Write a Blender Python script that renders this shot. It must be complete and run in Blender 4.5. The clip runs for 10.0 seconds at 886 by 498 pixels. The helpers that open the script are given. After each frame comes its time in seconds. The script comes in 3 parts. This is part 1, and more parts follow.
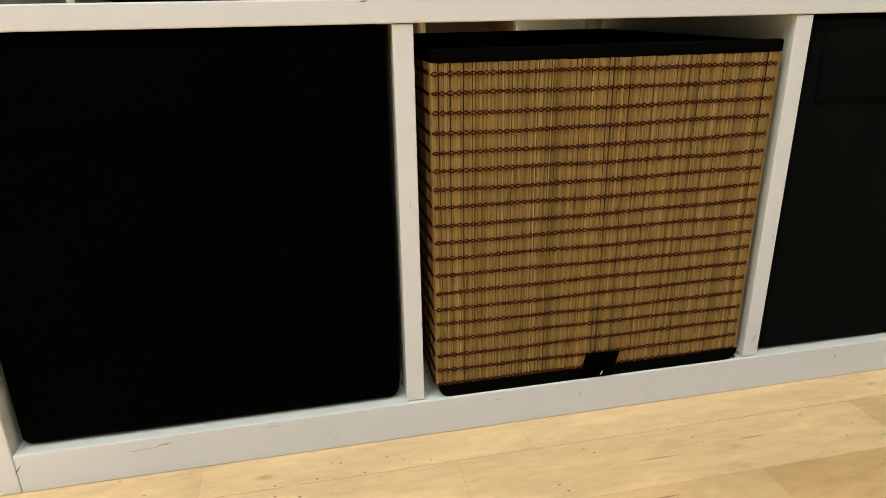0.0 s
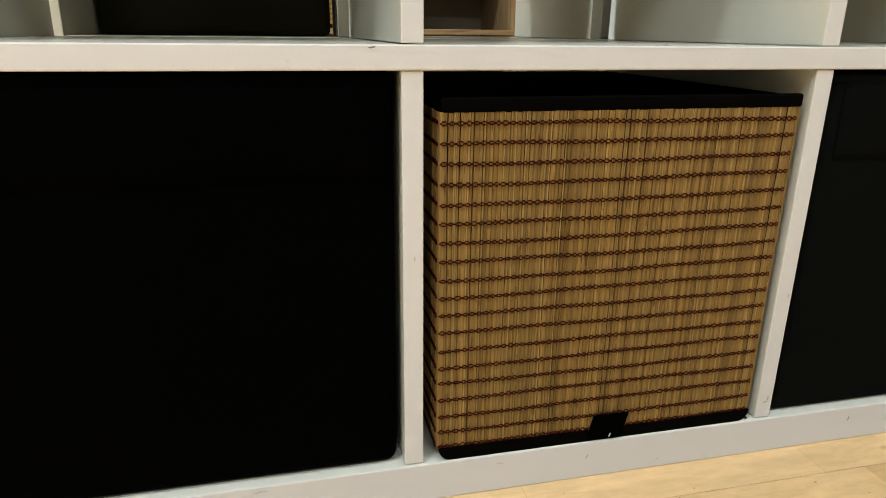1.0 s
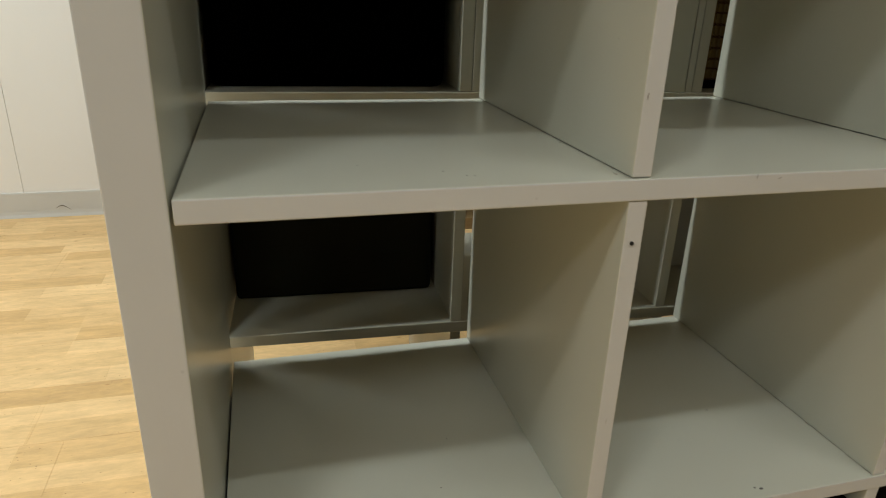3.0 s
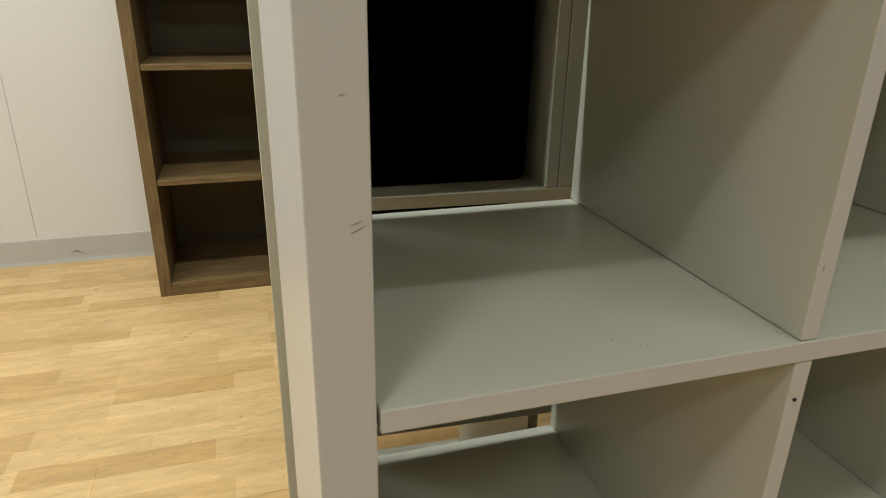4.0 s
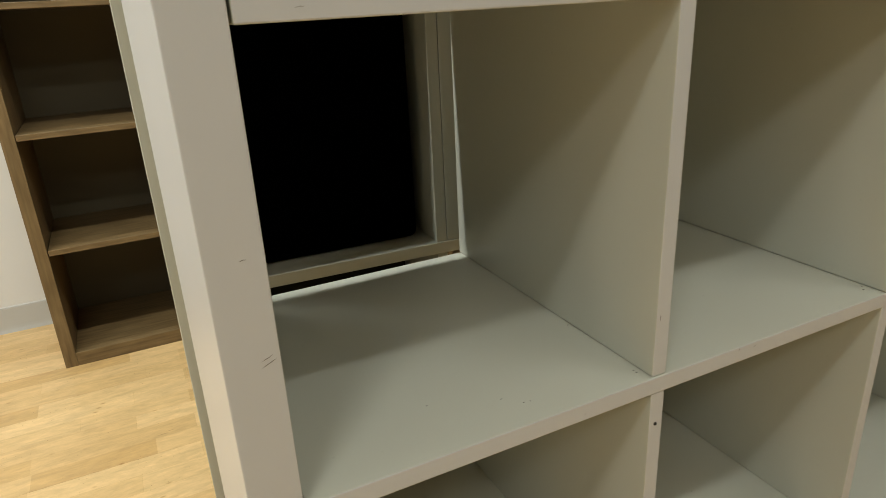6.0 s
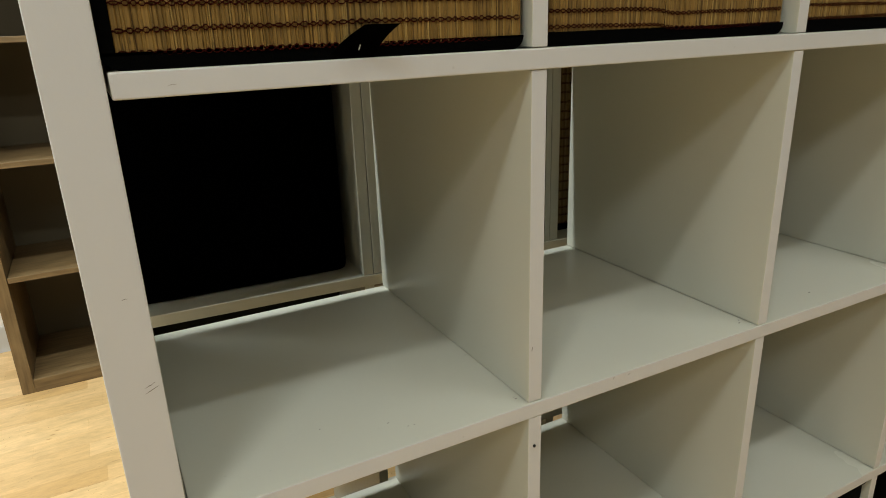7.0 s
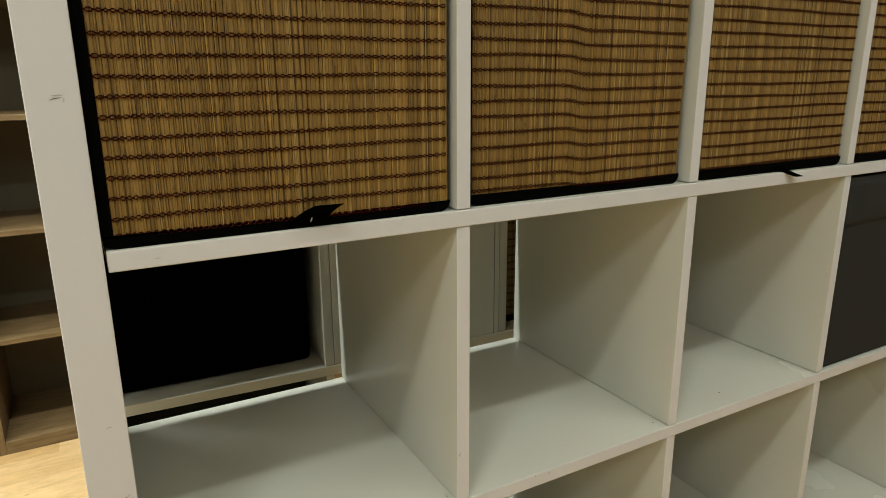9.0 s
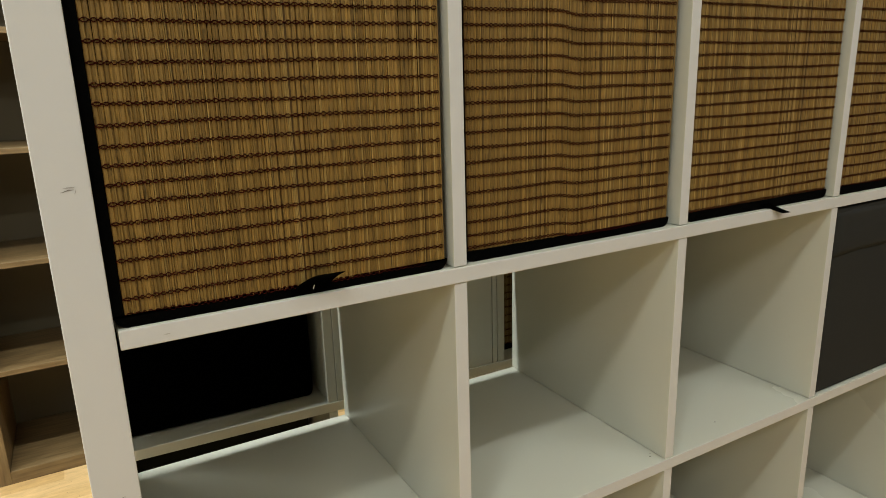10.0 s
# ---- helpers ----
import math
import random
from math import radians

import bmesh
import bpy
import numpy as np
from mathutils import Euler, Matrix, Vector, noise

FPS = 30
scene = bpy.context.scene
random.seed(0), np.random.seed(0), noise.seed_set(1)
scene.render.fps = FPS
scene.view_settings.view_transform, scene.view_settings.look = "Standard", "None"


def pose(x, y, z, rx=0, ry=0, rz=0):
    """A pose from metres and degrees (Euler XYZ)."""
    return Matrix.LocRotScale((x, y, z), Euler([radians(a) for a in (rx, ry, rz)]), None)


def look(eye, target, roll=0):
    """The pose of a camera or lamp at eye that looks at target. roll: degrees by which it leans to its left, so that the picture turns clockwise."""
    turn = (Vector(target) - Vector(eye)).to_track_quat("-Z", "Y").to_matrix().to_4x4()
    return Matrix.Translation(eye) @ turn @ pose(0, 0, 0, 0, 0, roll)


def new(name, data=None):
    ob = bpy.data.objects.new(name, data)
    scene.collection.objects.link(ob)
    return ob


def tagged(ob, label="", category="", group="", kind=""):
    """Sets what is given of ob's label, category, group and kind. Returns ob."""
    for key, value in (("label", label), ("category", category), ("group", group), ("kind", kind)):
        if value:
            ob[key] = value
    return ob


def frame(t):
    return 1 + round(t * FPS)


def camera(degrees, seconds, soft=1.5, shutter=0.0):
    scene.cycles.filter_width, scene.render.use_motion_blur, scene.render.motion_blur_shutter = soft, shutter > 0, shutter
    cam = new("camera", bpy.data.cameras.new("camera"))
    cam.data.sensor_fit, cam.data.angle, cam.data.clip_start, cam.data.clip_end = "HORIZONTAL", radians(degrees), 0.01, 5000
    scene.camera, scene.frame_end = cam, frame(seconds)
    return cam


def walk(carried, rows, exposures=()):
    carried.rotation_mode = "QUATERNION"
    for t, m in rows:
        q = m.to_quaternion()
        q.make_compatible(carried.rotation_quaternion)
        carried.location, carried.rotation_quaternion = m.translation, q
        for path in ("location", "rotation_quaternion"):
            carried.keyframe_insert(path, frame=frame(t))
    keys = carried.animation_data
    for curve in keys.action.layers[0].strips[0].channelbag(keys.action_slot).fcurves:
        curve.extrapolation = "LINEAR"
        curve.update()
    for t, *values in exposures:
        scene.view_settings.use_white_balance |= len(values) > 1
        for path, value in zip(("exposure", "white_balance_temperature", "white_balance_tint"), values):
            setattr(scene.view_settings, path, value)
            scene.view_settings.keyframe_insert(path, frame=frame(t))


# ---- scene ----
cam = camera(67.9, 10.0, soft=0.5, shutter=0.2)
PATH = [
    (0, (0.301, -0.521, 0.386), (0.682, 1.315, -0.311), -1.0),
    (0.5, (0.302, -0.512, 0.389), (0.732, 1.332, -0.256), -0.2),
    (1, (0.292, -0.48, 0.4), (0.726, 1.369, -0.228), 0.6),
    (1.3, (0.285, -0.464, 0.419), (0.707, 1.384, -0.218), 0.8),
    (1.5, (0.264, -0.453, 0.464), (0.692, 1.391, -0.18), 1.2),
    (2, (0.207, -0.431, 0.631), (0.644, 1.393, -0.065), 1.7),
    (2.5, (0.153, -0.461, 0.788), (0.605, 1.348, 0.065), 1.3),
    (3, (0.101, -0.434, 0.877), (0.603, 1.355, 0.137), 2.0),
    (3.2, (0.08, -0.407, 0.896), (0.567, 1.389, 0.161), 1.6),
    (4.3, (-0.052, -0.34, 1.021), (0.551, 1.42, 0.286), 0.4),
    (4.5, (-0.056, -0.339, 1.03), (0.585, 1.407, 0.295), -0.2),
    (5, (-0.053, -0.338, 1.051), (0.675, 1.373, 0.313), -1.6),
    (5.5, (-0.045, -0.347, 1.072), (0.734, 1.341, 0.335), -2.7),
    (6.8, (0.017, -0.479, 1.112), (0.869, 1.205, 0.451), -2.3),
    (7, (0.027, -0.487, 1.119), (0.895, 1.195, 0.474), -2.0),
    (7.5, (0.03, -0.509, 1.151), (0.925, 1.186, 0.577), -1.2),
    (8, (0.03, -0.544, 1.19), (0.959, 1.147, 0.664), 0.3),
    (8.5, (0.03, -0.57, 1.209), (0.967, 1.125, 0.711), 0.1),
    (9, (0.029, -0.587, 1.234), (0.967, 1.105, 0.727), -0.4),
    (9.5, (0.027, -0.59, 1.267), (0.968, 1.099, 0.755), -1.1),
    (10, (0.026, -0.594, 1.296), (0.972, 1.096, 0.799), -1.7),
]
walk(cam, [(t, look(eye, target, roll)) for t, eye, target, roll in PATH],
     exposures=[(0, 0.70, 5950, 11), (1.2, 0.73, 5930, 11), (1.5, 0.80, 5920, 12), (2.0, 0.60, 5940, 11), (2.5, -0.20, 6350, 8), (3.0, -0.64, 6500, 7), (4.5, -0.80, 6800, 7), (5.5, -0.72, 6800, 7), (7.0, -0.36, 6500, 7), (10, -0.20, 6600, 7)])

# ---------------------------------------------------------------- light
world = bpy.data.worlds.new("room_world")
scene.world = world
world.use_nodes = True
world.node_tree.nodes["Background"].inputs[0].default_value = (0.9, 0.95, 1.0, 1)
world.node_tree.nodes["Background"].inputs[1].default_value = 0.02

CEIL = 3.00
LAMPS = [  # x, y, size along x, size along y, watts
    (-0.72, -0.95, 0.60, 0.16, 20.0),
    (1.30, -0.97, 1.25, 0.05, 15.0),
    (-2.90, -0.75, 1.25, 0.20, 16.0),
    # unseen row at y -2.06, added as fill for front faces and deep shelves
    (0.20, -2.06, 1.25, 0.45, 11.0),
    (-1.90, -2.06, 1.25, 0.45, 22.0),
    (2.30, -2.06, 1.25, 0.45, 8.0),
    (-0.45, 0.505, 1.25, 0.05, 48.0),
    (1.80, 0.505, 1.25, 0.05, 26.0),
    (-2.20, 0.505, 1.25, 0.05, 58.0),
    (-1.00, 1.62, 1.25, 0.06, 36.0),
    (1.20, 1.62, 1.25, 0.06, 12.0),
]
LAMP_COLOUR = (0.935, 0.988, 0.970)
for lx, ly, sx, sy, watts in LAMPS:
    ld = bpy.data.lights.new("tube_light", "AREA")
    ld.shape, ld.size, ld.size_y, ld.energy, ld.color = "RECTANGLE", sx, sy, watts, LAMP_COLOUR
    lo = new("tube_light", ld)
    lo.location = (lx, ly, CEIL - 0.085)


# ---------------------------------------------------------------- materials
def material(name, base, rough=0.5, spec=0.5, second=None, scale=8.0, stretch=(1, 1, 1), bump=0.0, bump_scale=200.0, mix=0.5, island=0.0, rnd=0.0, rough_var=0.0, sheen=0.0, spots=0.0, fleck=0.0):
    """A surface with a base colour, a second tone in soft patches, fine grain relief and small dark spots."""
    m = bpy.data.materials.new(name)
    m.use_nodes = True
    nt = m.node_tree
    n, l = nt.nodes, nt.links
    b = n["Principled BSDF"]
    b.inputs["Roughness"].default_value = rough
    b.inputs["Specular IOR Level"].default_value = spec
    if sheen:
        b.inputs["Sheen Weight"].default_value = sheen
    tc = n.new("ShaderNodeTexCoord")
    mp = n.new("ShaderNodeMapping")
    mp.inputs["Scale"].default_value = stretch
    l.new(tc.outputs["Object"], mp.inputs["Vector"])
    big = n.new("ShaderNodeTexNoise")
    big.inputs["Scale"].default_value = scale
    big.inputs["Detail"].default_value = 6
    l.new(mp.outputs[0], big.inputs["Vector"])
    second = second or tuple(c * 0.86 for c in base)
    mx = n.new("ShaderNodeMix")
    mx.data_type = "RGBA"
    mx.inputs[6].default_value = (*base, 1)
    mx.inputs[7].default_value = (*second, 1)
    ramp = n.new("ShaderNodeMapRange")
    ramp.inputs["From Min"].default_value, ramp.inputs["From Max"].default_value = 0.35, 0.7
    ramp.inputs["To Max"].default_value = mix
    l.new(big.outputs["Fac"], ramp.inputs["Value"])
    l.new(ramp.outputs[0], mx.inputs[0])
    colour = mx.outputs[2]
    if island or rnd:
        if island:
            g = n.new("ShaderNodeNewGeometry")
            src = g.outputs["Random Per Island"]
        else:
            g = n.new("ShaderNodeObjectInfo")
            src = g.outputs["Random"]
        hs = n.new("ShaderNodeHueSaturation")
        r2 = n.new("ShaderNodeMapRange")
        amt = island or rnd
        r2.inputs["To Min"].default_value, r2.inputs["To Max"].default_value = 1 - amt, 1 + amt * 0.8
        l.new(src, r2.inputs["Value"])
        l.new(r2.outputs[0], hs.inputs["Value"])
        l.new(colour, hs.inputs["Color"])
        colour = hs.outputs["Color"]
    if fleck:
        fm = n.new("ShaderNodeMapping")
        fm.inputs["Scale"].default_value = (1, 1, 0.16)
        l.new(tc.outputs["Object"], fm.inputs["Vector"])
        fn = n.new("ShaderNodeTexNoise")
        fn.inputs["Scale"].default_value = 330
        fn.inputs["Detail"].default_value = 2
        l.new(fm.outputs[0], fn.inputs["Vector"])
        fr = n.new("ShaderNodeMapRange")
        fr.inputs["From Min"].default_value, fr.inputs["From Max"].default_value = 0.64, 0.70
        fr.inputs["To Min"].default_value, fr.inputs["To Max"].default_value = 1, 1 - fleck
        l.new(fn.outputs["Fac"], fr.inputs["Value"])
        fk = n.new("ShaderNodeMix")
        fk.data_type, fk.blend_type = "RGBA", "MULTIPLY"
        fk.inputs[0].default_value = 1
        l.new(colour, fk.inputs[6])
        l.new(fr.outputs[0], fk.inputs[7])
        colour = fk.outputs[2]
    if spots:
        sp = n.new("ShaderNodeTexVoronoi")
        sp.inputs["Scale"].default_value = 26
        l.new(tc.outputs["Object"], sp.inputs["Vector"])
        cut = n.new("ShaderNodeMapRange")
        cut.inputs["From Min"].default_value, cut.inputs["From Max"].default_value = 0.02, 0.045
        cut.inputs["To Min"].default_value, cut.inputs["To Max"].default_value = 1 - spots, 1
        l.new(sp.outputs["Distance"], cut.inputs["Value"])
        mul = n.new("ShaderNodeMix")
        mul.data_type, mul.blend_type = "RGBA", "MULTIPLY"
        mul.inputs[0].default_value = 1
        l.new(colour, mul.inputs[6])
        l.new(cut.outputs[0], mul.inputs[7])
        colour = mul.outputs[2]
    l.new(colour, b.inputs["Base Color"])
    if rough_var:
        rr = n.new("ShaderNodeMapRange")
        rr.inputs["To Min"].default_value, rr.inputs["To Max"].default_value = rough - rough_var, rough + rough_var
        l.new(big.outputs["Fac"], rr.inputs["Value"])
        l.new(rr.outputs[0], b.inputs["Roughness"])
    if bump:
        fine = n.new("ShaderNodeTexNoise")
        fine.inputs["Scale"].default_value = bump_scale
        fine.inputs["Detail"].default_value = 3
        l.new(mp.outputs[0], fine.inputs["Vector"])
        bp = n.new("ShaderNodeBump")
        bp.inputs["Strength"].default_value = bump
        bp.inputs["Distance"].default_value = 0.001
        l.new(fine.outputs["Fac"], bp.inputs["Height"])
        l.new(bp.outputs[0], b.inputs["Normal"])
    return m


FLOOR_SEAM, BOARD_W, BOARD_L = -0.043, 0.2139, 1.64   # a seam of the floor, a board's width and length


def wood_floor_material():
    """Light three-strip laminate: staves of maple with their own tone, grain along x and small knots."""
    m = bpy.data.materials.new("maple_laminate")
    m.use_nodes = True
    n, l = m.node_tree.nodes, m.node_tree.links
    b = n["Principled BSDF"]
    geo = n.new("ShaderNodeNewGeometry")
    brick = n.new("ShaderNodeTexBrick")
    brick.offset, brick.offset_frequency, brick.squash, brick.squash_frequency = 0.37, 2, 0.72, 3
    brick.inputs["Scale"].default_value = 1.0
    brick.inputs["Brick Width"].default_value = 0.41
    brick.inputs["Row Height"].default_value = BOARD_W / 3
    brick.inputs["Mortar Size"].default_value = 0.0004
    brick.inputs["Mortar Smooth"].default_value = 0.6
    brick.inputs["Bias"].default_value = 0.0
    brick.inputs["Color1"].default_value = (0.745, 0.515, 0.255, 1)
    brick.inputs["Color2"].default_value = (0.565, 0.357, 0.147, 1)
    brick.inputs["Mortar"].default_value = (0.58, 0.37, 0.155, 1)
    lay = n.new("ShaderNodeMapping")
    lay.inputs["Location"].default_value = (0.0, -FLOOR_SEAM, 0.0)
    l.new(geo.outputs["Position"], lay.inputs["Vector"])
    l.new(lay.outputs[0], brick.inputs["Vector"])
    mp = n.new("ShaderNodeMapping")
    mp.inputs["Scale"].default_value = (2.6, 11, 11)
    l.new(geo.outputs["Position"], mp.inputs["Vector"])
    grain = n.new("ShaderNodeTexNoise")
    grain.inputs["Scale"].default_value = 3.2
    grain.inputs["Detail"].default_value = 8
    grain.inputs["Roughness"].default_value = 0.62
    grain.inputs["Distortion"].default_value = 0.6
    l.new(mp.outputs[0], grain.inputs["Vector"])
    gr = n.new("ShaderNodeMapRange")
    gr.inputs["From Min"].default_value, gr.inputs["From Max"].default_value = 0.3, 0.75
    gr.inputs["To Min"].default_value, gr.inputs["To Max"].default_value = 1.07, 0.78
    l.new(grain.outputs["Fac"], gr.inputs["Value"])
    mul = n.new("ShaderNodeMix")
    mul.data_type, mul.blend_type = "RGBA", "MULTIPLY"
    mul.inputs[0].default_value = 1
    l.new(brick.outputs["Color"], mul.inputs[6])
    l.new(gr.outputs[0], mul.inputs[7])
    mpf = n.new("ShaderNodeMapping")
    mpf.inputs["Scale"].default_value = (1, 3.2, 1)
    l.new(geo.outputs["Position"], mpf.inputs["Vector"])
    mott = n.new("ShaderNodeTexNoise")
    mott.inputs["Scale"].default_value = 34
    mott.inputs["Detail"].default_value = 7
    mott.inputs["Roughness"].default_value = 0.7
    l.new(mpf.outputs[0], mott.inputs["Vector"])
    mr = n.new("ShaderNodeMapRange")
    mr.inputs["From Min"].default_value, mr.inputs["From Max"].default_value = 0.25, 0.75
    mr.inputs["To Min"].default_value, mr.inputs["To Max"].default_value = 0.86, 1.10
    l.new(mott.outputs["Fac"], mr.inputs["Value"])
    mul3 = n.new("ShaderNodeMix")
    mul3.data_type, mul3.blend_type = "RGBA", "MULTIPLY"
    mul3.inputs[0].default_value = 1
    l.new(mul.outputs[2], mul3.inputs[6])
    l.new(mr.outputs[0], mul3.inputs[7])
    # short dark cracks and pin knots along the grain, in scattered groups
    dark = mul3.outputs[2]
    for stretch, size, low, high, tone, gate in (((6, 95, 1), 1.0, 0.05, 0.13, (0.36, 0.25, 0.15, 1), 0.62), ((16, 34, 1), 1.3, 0.07, 0.20, (0.70, 0.60, 0.48, 1), 0.57), ((30, 40, 1), 2.2, 0.06, 0.11, (0.45, 0.34, 0.24, 1), 0.50)):
        mp2 = n.new("ShaderNodeMapping")
        mp2.inputs["Scale"].default_value = stretch
        mp2.inputs["Rotation"].default_value = (0, 0, 0.03 * size)
        l.new(geo.outputs["Position"], mp2.inputs["Vector"])
        wob = n.new("ShaderNodeTexNoise")
        wob.inputs["Scale"].default_value = 3.0 * size
        l.new(geo.outputs["Position"], wob.inputs["Vector"])
        sway = n.new("ShaderNodeMix")
        sway.data_type, sway.blend_type = "RGBA", "ADD"
        sway.inputs[0].default_value = 0.8
        l.new(mp2.outputs[0], sway.inputs[6])
        l.new(wob.outputs["Color"], sway.inputs[7])
        knots = n.new("ShaderNodeTexVoronoi")
        knots.inputs["Scale"].default_value = size
        l.new(sway.outputs[2], knots.inputs["Vector"])
        kr = n.new("ShaderNodeMapRange")
        kr.inputs["From Min"].default_value, kr.inputs["From Max"].default_value = low, high
        kr.inputs["To Min"].default_value, kr.inputs["To Max"].default_value = 1, 0
        l.new(knots.outputs["Distance"], kr.inputs["Value"])
        patch = n.new("ShaderNodeTexNoise")
        patch.inputs["Scale"].default_value = 5.0 * size
        l.new(geo.outputs["Position"], patch.inputs["Vector"])
        cut = n.new("ShaderNodeMapRange")
        cut.inputs["From Min"].default_value, cut.inputs["From Max"].default_value = gate, gate + 0.06
        l.new(patch.outputs["Fac"], cut.inputs["Value"])
        both = n.new("ShaderNodeMath")
        both.operation = "MULTIPLY"
        l.new(kr.outputs[0], both.inputs[0])
        l.new(cut.outputs[0], both.inputs[1])
        mul2 = n.new("ShaderNodeMix")
        mul2.data_type, mul2.blend_type = "RGBA", "MULTIPLY"
        mul2.inputs[7].default_value = tone
        l.new(both.outputs[0], mul2.inputs[0])
        l.new(dark, mul2.inputs[6])
        dark = mul2.outputs[2]
    l.new(dark, b.inputs["Base Color"])
    rr = n.new("ShaderNodeMapRange")
    rr.inputs["To Min"].default_value, rr.inputs["To Max"].default_value = 0.30, 0.48
    l.new(grain.outputs["Fac"], rr.inputs["Value"])
    l.new(rr.outputs[0], b.inputs["Roughness"])
    bp = n.new("ShaderNodeBump")
    bp.inputs["Strength"].default_value, bp.inputs["Distance"].default_value = 0.15, 0.0006
    l.new(grain.outputs["Fac"], bp.inputs["Height"])
    l.new(bp.outputs[0], b.inputs["Normal"])
    return m


WHITE = material("white_foil", (0.606, 0.603, 0.526), rough=0.27, spec=0.5, second=(0.579, 0.575, 0.497), scale=1.3, mix=0.5, bump=0.05, bump_scale=420, rough_var=0.02, spots=0.07)
# same foil as WHITE; the cooler lamp light on fronts is put into its colour
COOL_LIT_WHITE = material("cool_lit_white_foil", (0.612, 0.609, 0.618), rough=0.33, spec=0.5, second=(0.574, 0.569, 0.560), scale=2.5, mix=0.5, bump=0.06, bump_scale=300, spots=0.12)
BROWN = material("walnut_foil", (0.205, 0.136, 0.062), rough=0.45, second=(0.108, 0.066, 0.027), scale=9, stretch=(10, 10, 1), bump=0.12, bump_scale=60, mix=0.9)
BROWN_FLAT = material("walnut_foil_lengthwise", (0.205, 0.136, 0.062), rough=0.45, second=(0.108, 0.066, 0.027), scale=9, stretch=(1, 10, 10), bump=0.12, bump_scale=60, mix=0.9)
BLACK = material("black_fabric", (0.0005, 0.0005, 0.00045), rough=0.9, spec=0.012, second=(0.0003, 0.0003, 0.00028), scale=40, bump=0.5, bump_scale=900)
BOX_BLACK = material("washed_black_fabric", (0.0005, 0.00055, 0.0005), rough=0.85, spec=0.010, second=(0.0004, 0.00045, 0.0004), scale=30, bump=0.5, bump_scale=900)
FADED = material("faded_black_fabric", (0.020, 0.019, 0.0115), rough=0.9, spec=0.05, second=(0.015, 0.0145, 0.009), scale=20, bump=0.5, bump_scale=900)
GREY = material("charcoal_fabric", (0.023, 0.0235, 0.0225), rough=0.85, spec=0.2, scale=40, bump=0.5, bump_scale=900)
BACKING = material("brown_hardboard", (0.130, 0.104, 0.060), rough=0.7, scale=5, bump=0.1)
PALE = material("pale_grey_board", (0.5, 0.49, 0.45), rough=0.6, scale=6, bump=0.1)
BAMBOO = material("bamboo_slat", (0.246, 0.146, 0.036), rough=0.5, spec=0.35, second=(0.118, 0.066, 0.015), scale=700, stretch=(1, 1, 0.02), bump=0.25, bump_scale=500, island=0.28, mix=0.85, fleck=0.45)
SLIVER = material("bamboo_rind", (0.325, 0.212, 0.066), rough=0.4, spec=0.45, second=(0.19, 0.12, 0.034), scale=120, stretch=(1, 1, 0.25), bump=0.2, bump_scale=500, island=0.3, mix=0.9, fleck=0.5)
# darker tone for the thinnest slivers of the mats
DARK_SLIVER = material("dark_bamboo_sliver", (0.115, 0.064, 0.016), rough=0.6, spec=0.3, second=(0.060, 0.032, 0.009), scale=120, stretch=(1, 1, 0.2), island=0.35, mix=0.8)
STRING = material("brown_thread", (0.034, 0.0042, 0.0024), rough=0.95, spec=0.04, scale=300, bump=0.3, bump_scale=900)
TRIM = material("black_cloth_tape", (0.0010, 0.0010, 0.0009), rough=0.75, spec=0.022, second=(0.0006, 0.0006, 0.0006), scale=60, bump=0.5, bump_scale=900)
# a black slightly paler than BOX_BLACK
PALER_BLACK = material("paler_black_fabric", (0.0032, 0.0038, 0.0034), rough=0.85, spec=0.02, second=(0.0024, 0.0029, 0.0026), scale=30, bump=0.5, bump_scale=900)
THREAD = material("white_thread", (0.75, 0.74, 0.70), rough=0.8)
WALL = material("painted_wall", (0.74, 0.73, 0.72), rough=0.6, second=(0.71, 0.70, 0.685), scale=2.2, bump=0.25, bump_scale=140)
WALL_GREY = material("grey_wall_paint", (0.405, 0.415, 0.395), rough=0.7, scale=2.2, bump=0.25, bump_scale=140)
CEILING = material("ceiling_board", (0.62, 0.61, 0.58), rough=0.9, scale=3, bump=0.3, bump_scale=90)
VINYL = material("grey_vinyl", (0.52, 0.515, 0.50), rough=0.45, scale=4, bump=0.1, bump_scale=60, spots=0.2)
DARK = material("dark_hole", (0.02, 0.018, 0.016), rough=0.9)
SCUFF = material("grey_scuff", (0.16, 0.145, 0.13), rough=0.8, scale=300)
FAINT = material("faint_grey_mark", (0.40, 0.385, 0.36), rough=0.7, scale=300)
METAL = material("white_metal", (0.78, 0.78, 0.77), rough=0.4)
FLOOR = wood_floor_material()
GLOW = bpy.data.materials.new("lit_diffuser")
GLOW.use_nodes = True
GLOW.node_tree.nodes["Principled BSDF"].inputs["Base Color"].default_value = (0.8, 0.8, 0.78, 1)
GLOW.node_tree.nodes["Principled BSDF"].inputs["Emission Color"].default_value = (*LAMP_COLOUR, 1)
GLOW.node_tree.nodes["Principled BSDF"].inputs["Emission Strength"].default_value = 2.0


# ---------------------------------------------------------------- mesh helpers
def mesh_of(bm, name, mat, smooth=False):
    me = bpy.data.meshes.new(name)
    bm.normal_update()
    bm.to_mesh(me)
    bm.free()
    if smooth:
        for p in me.polygons:
            p.use_smooth = True
    me.materials.append(mat)
    return me


def part(name, bm, mat, parent, label="", kind="", smooth=False):
    ob = new(name, mesh_of(bm, name, mat, smooth) if isinstance(bm, bmesh.types.BMesh) else bm)
    ob.parent = parent
    return tagged(ob, label=label, kind=kind)


